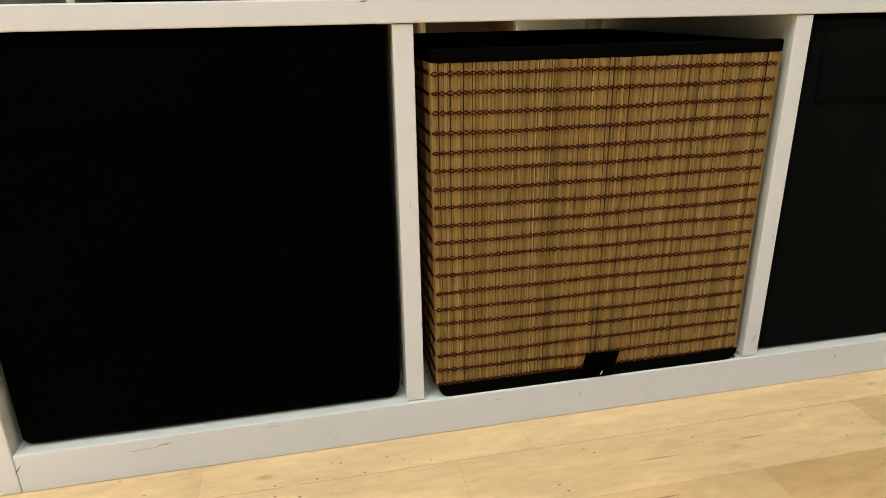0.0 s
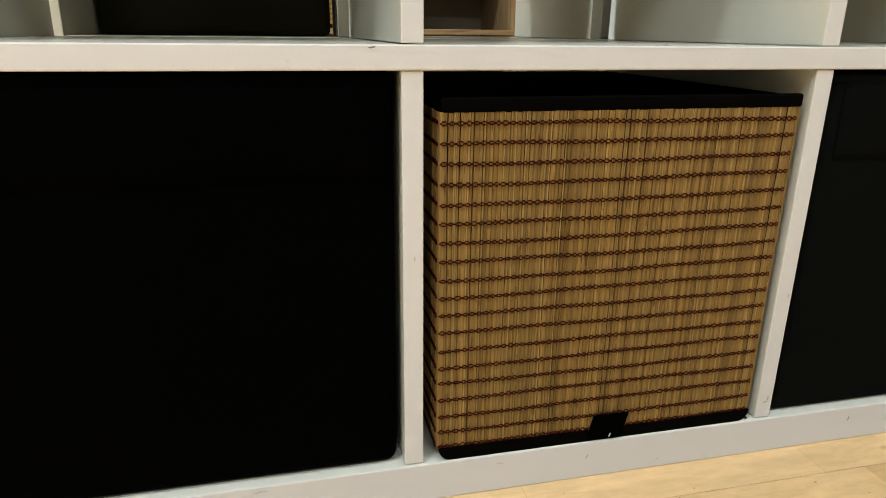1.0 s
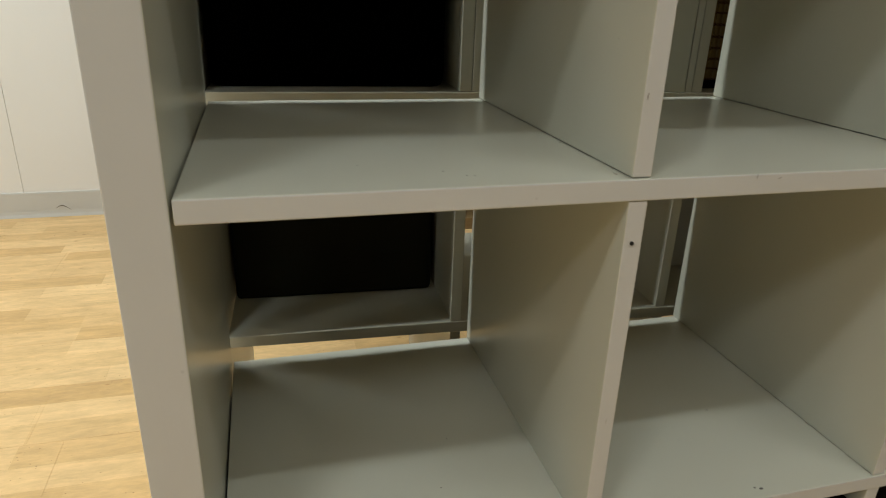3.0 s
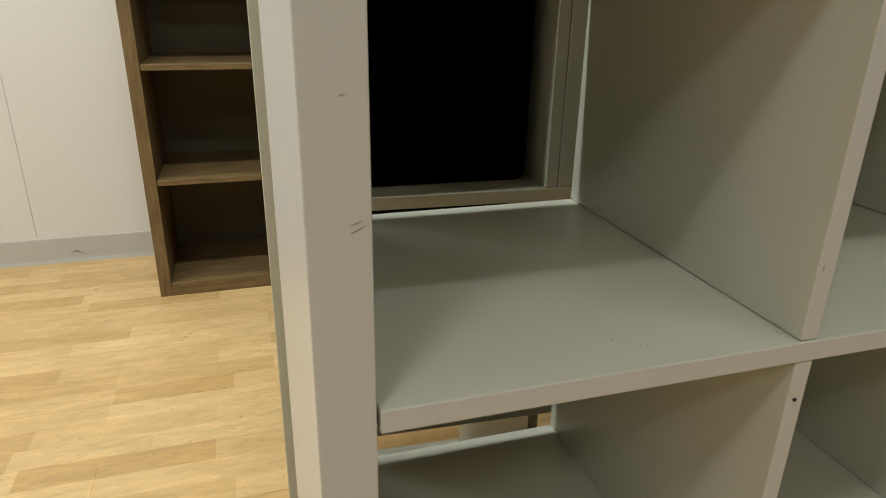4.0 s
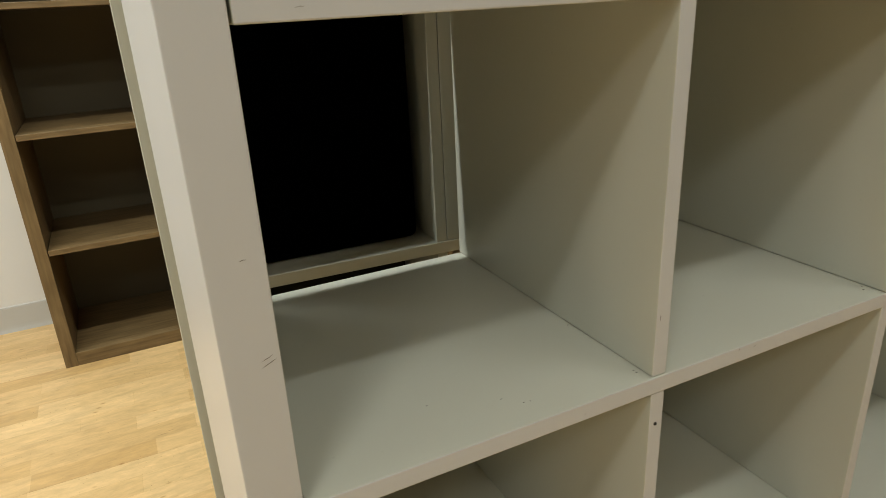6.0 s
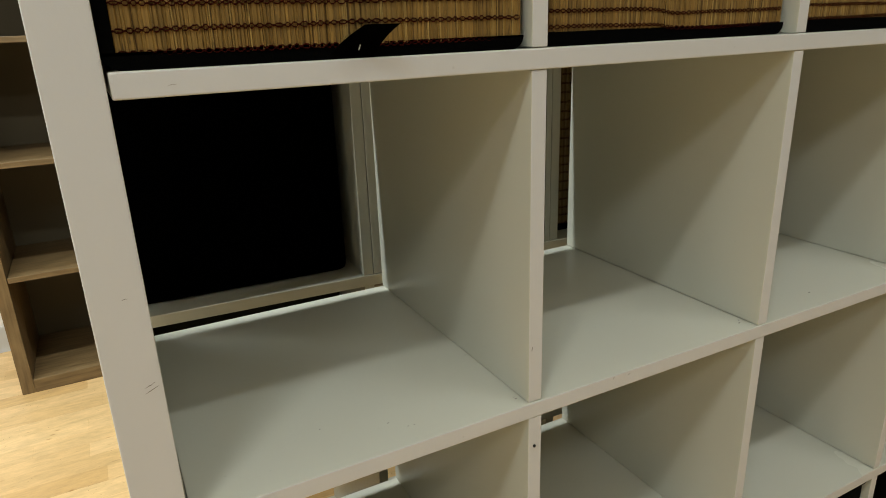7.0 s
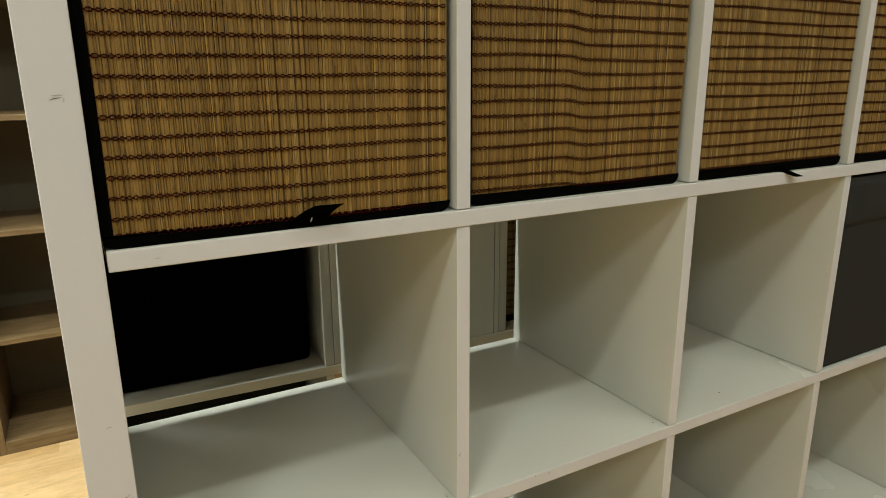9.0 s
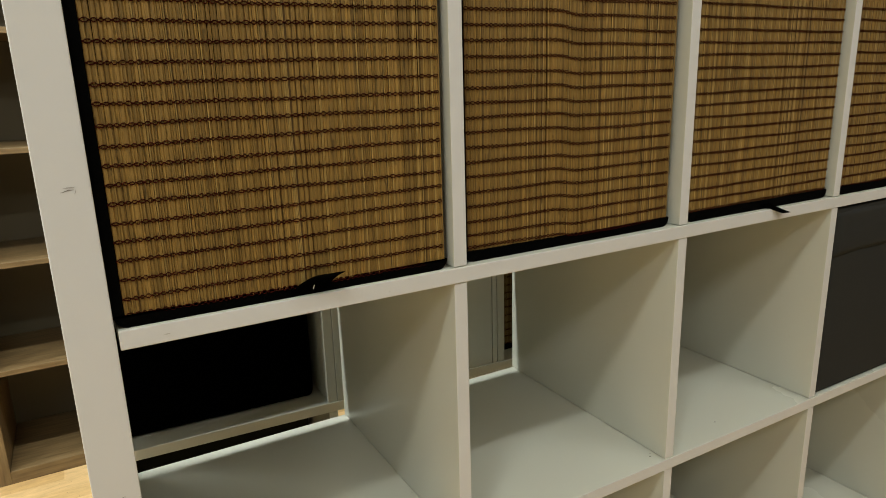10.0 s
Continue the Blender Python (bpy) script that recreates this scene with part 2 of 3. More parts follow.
def add_box(bm, x0, x1, y0, y1, z0, z1):
    v = [bm.verts.new((x, y, z)) for x in (x0, x1) for y in (y0, y1) for z in (z0, z1)]
    for f in ((0, 1, 3, 2), (4, 6, 7, 5), (0, 4, 5, 1), (2, 3, 7, 6), (0, 2, 6, 4), (1, 5, 7, 3)):
        bm.faces.new([v[i] for i in f])
    return v


def slab(x0, x1, y0, y1, z0, z1, bevel=0.0012, segments=2):
    bm = bmesh.new()
    add_box(bm, x0, x1, y0, y1, z0, z1)
    if bevel:
        bmesh.ops.bevel(bm, geom=bm.edges[:], offset=bevel, segments=segments, affect="EDGES", profile=0.5)
    bmesh.ops.recalc_face_normals(bm, faces=bm.faces)
    return bm


def thing(name, x, y, z, label, category, group="", rz=0.0):
    e = new(name)
    e.empty_display_size = 0.05
    e.matrix_basis = pose(x, y, z, 0, 0, rz)
    return tagged(e, label=label, category=category, group=group)


# ---------------------------------------------------------------- setting
X0, X1, Y0, Y1 = -4.4, 5.2, -5.6, 2.290


def wall(name, x0, x1, y0, y1, z0, z1, mat=None):
    ob = new(name, mesh_of(slab(x0, x1, y0, y1, z0, z1, 0), name, mat or WALL))
    return tagged(ob, label="plain painted wall of the room", category="wall", kind="structure")


# the north wall is clad in boards that meet in fine vertical joints
north = wall("wall_north", X0, X1, Y1 + 0.014, Y1 + 0.15, 0, CEIL)
edges = [X0, -3.22, -2.01, -0.795, 0.39, 1.60, 2.80, 4.00, X1]
for a, b in zip(edges, edges[1:]):
    part("panel", slab(a + 0.0005, b - 0.0005, Y1, Y1 + 0.0142, 0, CEIL, 0.0010, 1), WALL, north)
wall("wall_south", X0, X1, Y0 - 0.15, Y0, 0, CEIL, WALL_GREY)
wall("wall_west", X0 - 0.15, X0, Y0 - 0.15, Y1 + 0.15, 0, CEIL, WALL_GREY)
wall("wall_east", X1, X1 + 0.15, Y0 - 0.15, Y1 + 0.15, 0, CEIL, WALL_GREY)
tagged(new("ceiling", mesh_of(slab(X0 - 0.15, X1 + 0.15, Y0 - 0.15, Y1 + 0.15, CEIL, CEIL + 0.12, 0), "ceiling", CEILING)), label="plain white ceiling", category="ceiling", kind="structure")


def baseboard(name, length, m):
    """Vinyl cove base: flat strip with a rounded top and a flared toe."""
    prof = [(0, 0), (-0.0085, 0), (-0.0082, 0.003), (-0.0055, 0.012), (-0.0045, 0.024), (-0.004, 0.094), (-0.003, 0.099), (0, 0.1)]
    bm = bmesh.new()
    a = [bm.verts.new((0, y, z)) for y, z in prof]
    b = [bm.verts.new((length, y, z)) for y, z in prof]
    for i in range(len(prof)):
        j = (i + 1) % len(prof)
        bm.faces.new((a[i], a[j], b[j], b[i]))
    bm.faces.new(a)
    bm.faces.new(b[::-1])
    bmesh.ops.recalc_face_normals(bm, faces=bm.faces)
    ob = new(name, mesh_of(bm, name, VINYL))
    ob.matrix_basis = m
    return tagged(ob, label="grey-white vinyl cove baseboard along the wall", category="baseboard", kind="structure")


baseboard("baseboard_north", X1 - X0, pose(X0, Y1, 0))
baseboard("baseboard_west", Y1 - Y0, pose(X0, Y0, 0, 0, 0, 90))
baseboard("baseboard_south", X1 - X0, pose(X1, Y0, 0, 0, 0, 180))
baseboard("baseboard_east", Y1 - Y0, pose(X1, Y1, 0, 0, 0, -90))

bm = bmesh.new()
rows = []
for i in range(9):
    f = i / 8
    rows.append([bm.verts.new((-0.694 - X0 + 0.052 * f, -0.0056, 0.034 + 0.010 * math.sin(f * 4) + s * 0.0018 * (1 - abs(2 * f - 1)) + s * 0.0006)) for s in (-1, 1)])
for p, q in zip(rows, rows[1:]):
    bm.faces.new((p[0], q[0], q[1], p[1]))
part("torn_mark", bm, SCUFF, bpy.data.objects["baseboard_north"], "small torn grey mark")

floor = tagged(new("floor", mesh_of(slab(X0 - 0.15, X1 + 0.15, Y0 - 0.15, Y1 + 0.15, -0.2, -0.009, 0), "floor", SCUFF)), label="pale maple laminate floor with short staves", category="floor", kind="structure")


# ---------------------------------------------------------------- ceiling lights
def ceiling_light(x, y, sx, sy):
    e = thing("ceiling_light", x, y, CEIL, "white ceiling batten light with a lit diffuser", "light", "lights on the ceiling")
    part("housing", slab(-sx / 2 - 0.02, sx / 2 + 0.02, -sy / 2 - 0.02, sy / 2 + 0.02, -0.045, 0, 0.004), METAL, e)
    part("diffuser", slab(-sx / 2, sx / 2, -sy / 2, sy / 2, -0.075, -0.045, 0.01), GLOW, e, "lit white diffuser")


# the added fill row gets housings like the rest
for lx, ly, sx, sy, watts in LAMPS:
    ceiling_light(lx, ly, sx, sy)


# ---------------------------------------------------------------- cube shelving units
CELL, DIV, SHELF, OUTER, DEPTH = 0.335, 0.0165, 0.018, 0.038, 0.39
PITCH_X = CELL + DIV


def cell_x(c):
    return OUTER + c * PITCH_X


def cell_z(r, base=OUTER, clear=CELL):
    return base + r * (clear + SHELF)


def cool_fronts(me, facing, outer=0):
    """Front edges (and the outer face of a side panel) get foil with cooler lamp light put into its colour."""
    if facing:
        me.materials.append(facing)
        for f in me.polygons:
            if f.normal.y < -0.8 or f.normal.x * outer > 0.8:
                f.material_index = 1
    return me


def cube_unit(x, y, cols, rows, flat_mat, upright_mat, label, back=None, rz=0.0, facing=None, base=OUTER, clear=CELL):
    """An open-backed grid of square cells: thick outer frame, through shelves, short dividers."""
    e = thing("shelving_unit", x, y, 0, label, "shelving unit", rz=rz)
    width = 2 * OUTER + cols * CELL + (cols - 1) * DIV
    height = base + OUTER + rows * clear + (rows - 1) * SHELF
    cool_fronts(part("side_panel", slab(0, OUTER, 0, DEPTH, 0, height - OUTER), upright_mat, e).data, facing, -1)
    cool_fronts(part("side_panel", slab(width - OUTER, width, 0, DEPTH, 0, height - OUTER), upright_mat, e).data, facing, 1)
    cool_fronts(part("top_panel", slab(0, width, 0, DEPTH, height - OUTER + 0.0003, height), flat_mat, e).data, facing)
    cool_fronts(part("bottom_panel", slab(OUTER + 0.0004, width - OUTER - 0.0004, 0, DEPTH, 0, base), flat_mat, e).data, facing)
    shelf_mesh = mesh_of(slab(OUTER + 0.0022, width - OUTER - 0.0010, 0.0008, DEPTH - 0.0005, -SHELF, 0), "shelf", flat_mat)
    cool_fronts(shelf_mesh, facing)
    for r in range(1, rows):
        s = part("shelf", shelf_mesh, None, e)
        s.location = (0, 0, cell_z(r, base, clear))
    div_mesh = mesh_of(slab(0.0, DIV, 0.002, DEPTH - 0.001, 0.0008, clear - 0.0004, 0.0009), "divider", upright_mat)
    cool_fronts(div_mesh, facing)
    for r in range(rows):
        for c in range(1, cols):
            d = part("divider", div_mesh, None, e)
            d.location = (cell_x(c) - DIV, random.uniform(-0.0006, 0.0006), cell_z(r, base, clear))
    if back:
        part("back_panel", slab(0.004, width - 0.004, DEPTH + 0.0002, DEPTH + 0.004, 0.004, height - 0.004, 0.0005), back, e, "thin grey-brown back board")
    return e


UX, UY, UTURN = -0.0095, 0.4600, -3.0   # second white unit, back to back with the first and a little askew
SECOND = pose(UX, UY, 0, 0, 0, UTURN)
BX, BY = -0.343, 1.872        # walnut unit against the wall
WALNUT_BASE, WALNUT_CLEAR = 0.046, 0.343
white_unit = cube_unit(0, 0, 4, 4, WHITE, WHITE, "white open cube shelving unit with scuffed edges on wooden floor", facing=COOL_LIT_WHITE)
second_unit = cube_unit(UX, UY, 4, 4, WHITE, WHITE, "white open cube shelving unit standing close behind another", rz=UTURN)
brown_unit = cube_unit(BX, BY, 5, 5, BROWN_FLAT, BROWN, "walnut-brown cube shelving unit against the wall", BACKING, base=WALNUT_BASE, clear=WALNUT_CLEAR)

# screw hole and scuffs on the first unit
bm = bmesh.new()
bmesh.ops.create_cone(bm, cap_ends=True, segments=14, radius1=0.0017, radius2=0.0017, depth=0.0012, matrix=pose(0.3803, 0.0012, 0.6905, 90, 0, 0))
part("screw_hole", bm, DARK, white_unit, "small dark screw hole")
bm = bmesh.new()
bmesh.ops.create_cone(bm, cap_ends=True, segments=14, radius1=0.0022, radius2=0.0022, depth=0.001, matrix=pose(0.716, 0.006, OUTER + 0.0004))
part("screw_hole", bm, DARK, white_unit, "small dark screw hole")


def scuff(x, z, length, angle, thick=0.0009, mat=None):
    """A thin rubbed streak on the front edge, fraying to its ends."""
    bm = bmesh.new()
    k = 7
    up, lo = [], []
    for i in range(k):
        f = i / (k - 1)
        w = thick * (1 - abs(2 * f - 1) ** 2) * random.uniform(0.5, 1.0) + 0.0001
        px, pz = (f - 0.5) * length, random.uniform(-0.0003, 0.0003)
        a = radians(angle)
        for lst, s in ((up, 1), (lo, -1)):
            qx, qz = px, pz + s * w / 2
            lst.append(bm.verts.new((x + qx * math.cos(a) - qz * math.sin(a), -0.0003, z + qx * math.sin(a) + qz * math.cos(a))))
    for i in range(k - 1):
        bm.faces.new((lo[i], lo[i + 1], up[i + 1], up[i]))
    part("scuff", bm, mat or SCUFF, white_unit, "grey rubbed scuff mark")


scuff(0.0290, 0.8720, 0.0085, 24, 0.0006)
scuff(0.0300, 0.8682, 0.0115, 26, 0.0006)
scuff(0.0208, 1.2198, 0.0100, 10, 0.0007)
scuff(0.0222, 1.2222, 0.0085, 4, 0.0009, FAINT)
scuff(0.0262, 1.2185, 0.0040, 75, 0.0007, FAINT)
scuff(0.0235, 0.9427, 0.0042, 8, 0.0005)
scuff(0.3800, 0.5200, 0.005, 85, 0.0011, FAINT)
scuff(0.3820, 0.2300, 0.006, 88, 0.0010, FAINT)
scuff(0.3748, 0.8073, 0.006, 84, 0.0011)
scuff(0.7350, 0.1700, 0.005, 88, 0.0016, FAINT)
scuff(0.7330, 0.0610, 0.007, 80, 0.0022, FAINT)
scuff(0.7309, 0.0579, 0.004, 20, 0.0012)
scuff(0.2500, 0.0330, 0.014, 4, 0.0009, FAINT)
scuff(0.3050, 0.0120, 0.010, 12, 0.0008, FAINT)
scuff(0.4600, 0.0290, 0.008, 175, 0.0008, FAINT)
scuff(0.6200, 0.0100, 0.006, 40, 0.0008, FAINT)
scuff(0.140, 0.0275, 0.030, 3, 0.0008, FAINT)
scuff(0.158, 0.0300, 0.014, 5, 0.0008)
scuff(0.040, 0.0240, 0.012, 60, 0.0010)
scuff(0.836, 0.0250, 0.006, 80, 0.0012)
scuff(0.545, 0.0230, 0.005, 70, 0.0009)
scuff(0.352, 0.3890, 0.006, 10, 0.0012)
scuff(0.4859, 0.7422, 0.004, 70, 0.0009)
scuff(0.5080, 0.7400, 0.004, 20, 0.0008)
scuff(0.0780, 1.0868, 0.006, 5, 0.0006, FAINT)


# dirt that gathered along the joints of the shelves
def crumb(x, y, z, size):
    bm = bmesh.new()
    bmesh.ops.create_icosphere(bm, subdivisions=1, radius=size, matrix=pose(x, y, z))
    for v in bm.verts:
        v.co = Vector((x + (v.co.x - x) * random.uniform(0.8, 2.6), y + (v.co.y - y) * random.uniform(0.6, 1.3), z + max(0, (v.co.z - z)) * 0.6))
    ob = new("dirt_crumb", mesh_of(bm, "dirt_crumb", SCUFF))
    tagged(ob, label="tiny dark crumb of dirt on a white shelf", category="crumb", group="crumbs on the shelves")


crumb(0.713, 0.020, cell_z(2), 0.0011)
crumb(0.719, 0.026, cell_z(2), 0.0008)
crumb(0.876, 0.036, cell_z(2), 0.0011)
crumb(0.588, 0.013, cell_z(1), 0.0016)
crumb(0.582, 0.016, cell_z(1), 0.0009)
crumb(0.618, 0.150, cell_z(1), 0.0008)
crumb(0.367, 0.017, cell_z(2), 0.0010)
crumb(0.370, 0.129, cell_z(2), 0.0008)
crumb(0.170, 0.070, cell_z(2), 0.0006)
crumb(0.255, 0.090, cell_z(1), 0.0007)
crumb(0.248, 0.03, cell_z(2), 0.0006)
crumb(0.254, 0.029, cell_z(2), 0.0006)
crumb(0.233, 0.045, cell_z(2), 0.0006)
crumb(0.367, 0.021, cell_z(2), 0.0006)
crumb(0.282, 0.167, cell_z(1), 0.0006)
crumb(0.375, 0.138, cell_z(1), 0.0006)


# ---------------------------------------------------------------- fabric boxes
def rounded_box(w, d, h, r=0.012, wall_t=None, sag=0.002):
    """A soft-sided box: rounded upright and lower edges, faces bulging a little."""
    bm = bmesh.new()
    add_box(bm, 0, w, 0, d, 0, h)
    side = [e for e in bm.edges if min(e.verts[0].co.z, e.verts[1].co.z) < 0.001]
    up = [e for e in bm.edges if abs(e.verts[0].co.z - e.verts[1].co.z) > 0.01]
    bmesh.ops.bevel(bm, geom=list(set(side + up)), offset=r, segments=4, affect="EDGES", profile=0.6)
    bmesh.ops.recalc_face_normals(bm, faces=bm.faces)
    return bm


def soft_panel(x0, x1, z0, z1, y, t, seed, nx=18, nz=8, amp=0.0016):
    """A cloth panel that hangs slightly wavy in front of y."""
    bm = bmesh.new()
    g = {}
    for s in (0, 1):
        for i in range(nx + 1):
            for k in range(nz + 1):
                fx, fz = i / nx, k / nz
                edge = min(1, 6 * min(fx, 1 - fx, fz, 1 - fz) + 0.25)
                off = noise.noise((fx * 4 + seed, fz * 3, seed)) * amp
                g[s, i, k] = bm.verts.new((x0 + fx * (x1 - x0), y - (t * edge + off if s else -0.001), z0 + fz * (z1 - z0) + (0.001 * math.sin(fx * 9 + seed) if k == 0 else 0)))
    for i in range(nx):
        for k in range(nz):
            bm.faces.new((g[1, i, k], g[1, i + 1, k], g[1, i + 1, k + 1], g[1, i, k + 1]))
            bm.faces.new((g[0, i, k + 1], g[0, i + 1, k + 1], g[0, i + 1, k], g[0, i, k]))
    for i in range(nx):
        bm.faces.new((g[0, i, 0], g[0, i + 1, 0], g[1, i + 1, 0], g[1, i, 0]))
        bm.faces.new((g[1, i, nz], g[1, i + 1, nz], g[0, i + 1, nz], g[0, i, nz]))
    for k in range(nz):
        bm.faces.new((g[1, 0, k], g[1, 0, k + 1], g[0, 0, k + 1], g[0, 0, k]))
        bm.faces.new((g[0, nx, k], g[0, nx, k + 1], g[1, nx, k + 1], g[1, nx, k]))
    bmesh.ops.recalc_face_normals(bm, faces=bm.faces)
    return bm


def fabric_box(x, y, z, w, d, h, mat, label, flap=None, seed=1.0, r=0.012, group="", second=False):
    e = thing("storage_box", x, y, z, label, "storage box", group)
    part("body", rounded_box(w, d, h, r), mat, e, smooth=False)
    e.matrix_basis = (SECOND if second else Matrix()) @ pose(x, y, z)
    part("rim", slab(0.001, w - 0.001, -0.0015, d - 0.002, h - 0.004, h + 0.003, 0.0015), mat, e)
    if flap:
        fx0, fx1, fz0 = flap
        part("flap", soft_panel(fx0, fx1, fz0, h - 0.002, -0.0005, 0.0025, seed), mat, e, smooth=True)
    return e


fabric_box(0.0415, 0.007, OUTER, 0.3275, 0.365, 0.330, BOX_BLACK, "black fabric storage box in a bottom shelf cell", (0.004, 0.3235, 0.256), 1.3, 0.016)
fabric_box(cell_x(2) + 0.004, 0.008, OUTER, 0.327, 0.365, 0.328, PALER_BLACK, "slightly paler black fabric storage box with a front flap", (0.016, 0.311, 0.256), 2.1, 0.014)
fabric_box(cell_x(3) + 0.004, 0.012, OUTER, 0.327, 0.365, 0.328, BOX_BLACK, "black fabric storage box in a bottom shelf cell", (0.016, 0.311, 0.256), 3.1, 0.014)
fabric_box(cell_x(3) + 0.004, 0.006, cell_z(2), 0.327, 0.370, 0.327, GREY, "charcoal grey fabric box with a folded flap", (0.002, 0.325, 0.250), 4.7, 0.010)
# boxes in the second unit, pushed in from its far side
fabric_box(cell_x(0) + 0.005, 0.122, cell_z(1), 0.322, 0.27, 0.320, FADED, "faded black fabric box pushed in from the far side", None, 5, 0.012, second=True)
fabric_box(cell_x(0) + 0.004, 0.040, cell_z(2), 0.318, 0.35, 0.326, BLACK, "black fabric box with rounded lower corners", None, 6, 0.018, second=True)
fabric_box(cell_x(2) + 0.006, 0.158, cell_z(1), 0.322, 0.25, 0.322, PALE, "pale grey storage box pushed in from the far side", None, 7, 0.004, second=True)


def door_insert(x, y, z):
    e = thing("cabinet_insert", x, y, z, "white cabinet insert filling a shelf cell", "cabinet insert")
    e.matrix_basis = SECOND @ pose(x, y, z)
    w, h, d = CELL - 0.002, CELL - 0.003, 0.37
    part("back_panel", slab(0, w - 0.0114, 0, 0.006, 0.0008, h, 0.0008), WHITE, e)
    part("side", slab(0, 0.010, 0.0062, d, 0, h, 0.0008), WHITE, e)
    part("side", slab(w - 0.010, w, 0, d, 0, h, 0.0008), WHITE, e)
    part("top", slab(0.0122, w - 0.0122, 0.0062, d, h - 0.012, h, 0.0008), WHITE, e)
    part("bottom", slab(0.0122, w - 0.0122, 0.0062, d, 0, 0.012, 0.0008), WHITE, e)
    part("door", slab(0.001, w - 0.001, d + 0.001, d + 0.016, 0.001, h - 0.001, 0.001), WHITE, e)


door_insert(cell_x(1) + 0.001, 0.002, cell_z(2))


# ---------------------------------------------------------------- bamboo boxes


def slat_mesh(w, h, seed, bow=0.0):
    """Split-bamboo slats standing side by side: broad ones, thin bright and dark slivers, open joints."""
    rng = random.Random(seed)
    verts, faces, tones = [], [], []
    x = 0.0
    while x < w - 0.0012:
        pick = rng.random()
        streak = 0.06 + 0.12 * (0.5 + 0.5 * math.sin(x * 61 + seed) * math.sin(x * 23 + 2 * seed))
        sliver, dark = pick < 0.22, 0.22 <= pick < 0.22 + streak
        sw = rng.uniform(0.0009, 0.0015) if sliver else rng.uniform(0.0006, 0.0011) if dark else rng.choice((0.0017, 0.0022, 0.0028, 0.0034, 0.0042)) * rng.uniform(0.9, 1.1)
        sw = min(sw, w - x)
        out = rng.uniform(0.0003, 0.0007) if sliver else -0.0003 if dark else rng.uniform(-0.0002, 0.0002)
        twist = rng.uniform(-0.0003, 0.0003) if not sliver else 0.0
        top, low = rng.uniform(-0.0003, 0.0006), rng.uniform(-0.0006, 0.0004)
        lean = rng.uniform(-0.0005, 0.0005)
        gap = rng.choice((-0.0002, -0.0002, -0.0001, -0.0001, -0.0001, 0.00005))
        base = len(verts)
        steps = 6
        for k in range(steps + 1):
            f = k / steps
            z = low + (h + top - low) * f
            lx = lean * f + 0.0003 * math.sin(f * 7 + seed + x * 90)
            fx = x / w
            y = -bow * 4 * fx * (1 - fx) - out
            verts += [(x + gap + lx, y + 0.0005, z), (x + sw * 0.22 + lx, y - 0.0003 - twist, z), (x + sw * 0.78 + lx, y - 0.0003 + twist, z), (x + sw - gap + lx, y + 0.0005, z)]
        for k in range(steps):
            for i in range(3):
                p = base + k * 4 + i
                faces.append((p, p + 1, p + 5, p + 4))
                tones.append(1 if sliver else 2 if dark else 0)
        x += sw
    me = bpy.data.meshes.new("slats")
    me.from_pydata(verts, [], faces)
    me.materials.append(BAMBOO)
    me.materials.append(SLIVER)
    me.materials.append(DARK_SLIVER)
    me.polygons.foreach_set("material_index", tones)
    return me


def string_mesh(w, h, seed, kink=0.0, bow=0.0, pitch=0.0176, first=0.0158, edge=0.0012):
    """Rows of two threads that part round each bundle of slats and meet again."""
    rng = random.Random(seed)
    verts, faces = [], []
    levels = [edge] + [first + k * pitch for k in range(int((h - first - 0.002) / pitch) + 1)]
    cuts, x = [0.0], 0.0
    while x < w - 0.004:
        x += rng.choice((0.0045, 0.0055, 0.006, 0.0065, 0.008))
        cuts.append(min(x, w))
    shape = ((0.0, 0.10), (0.16, 0.22), (0.32, 1.0), (0.68, 1.0), (0.84, 0.22))
    for level in levels:
        z0 = level + rng.uniform(-0.0006, 0.0006)
        ph, ph2 = rng.uniform(0, 6), rng.uniform(0, 6)
        slack = [rng.uniform(0.75, 1.15) for c in cuts]
        for s in (1, -1):
            base, count = len(verts), 0
            for i, (a, b) in enumerate(zip(cuts, cuts[1:])):
                for f, open_ in shape:
                    px = a + (b - a) * f
                    fx = px / w
                    step = kink * (1 / (1 + math.exp((0.44 - fx) * 60)) - 0.5)
                    z = z0 + s * 0.00140 * open_ * slack[i] + 0.0006 * math.sin(fx * 5 + ph) + 0.0003 * math.sin(fx * 17 + ph2) + step
                    y = -bow * 4 * fx * (1 - fx) - 0.0012
                    verts += [(px, y - 0.00055, z), (px, y + 0.0004, z + 0.00052), (px, y + 0.0004, z - 0.00052)]
                    count += 1
            for i in range(count - 1):
                for j in range(3):
                    j2 = (j + 1) % 3
                    p = base + i * 3
                    faces.append((p + j, p + 3 + j, p + 3 + j2, p + j2))
    me = bpy.data.meshes.new("binding_threads")
    me.from_pydata(verts, [], faces)
    me.materials.append(STRING)
    return me


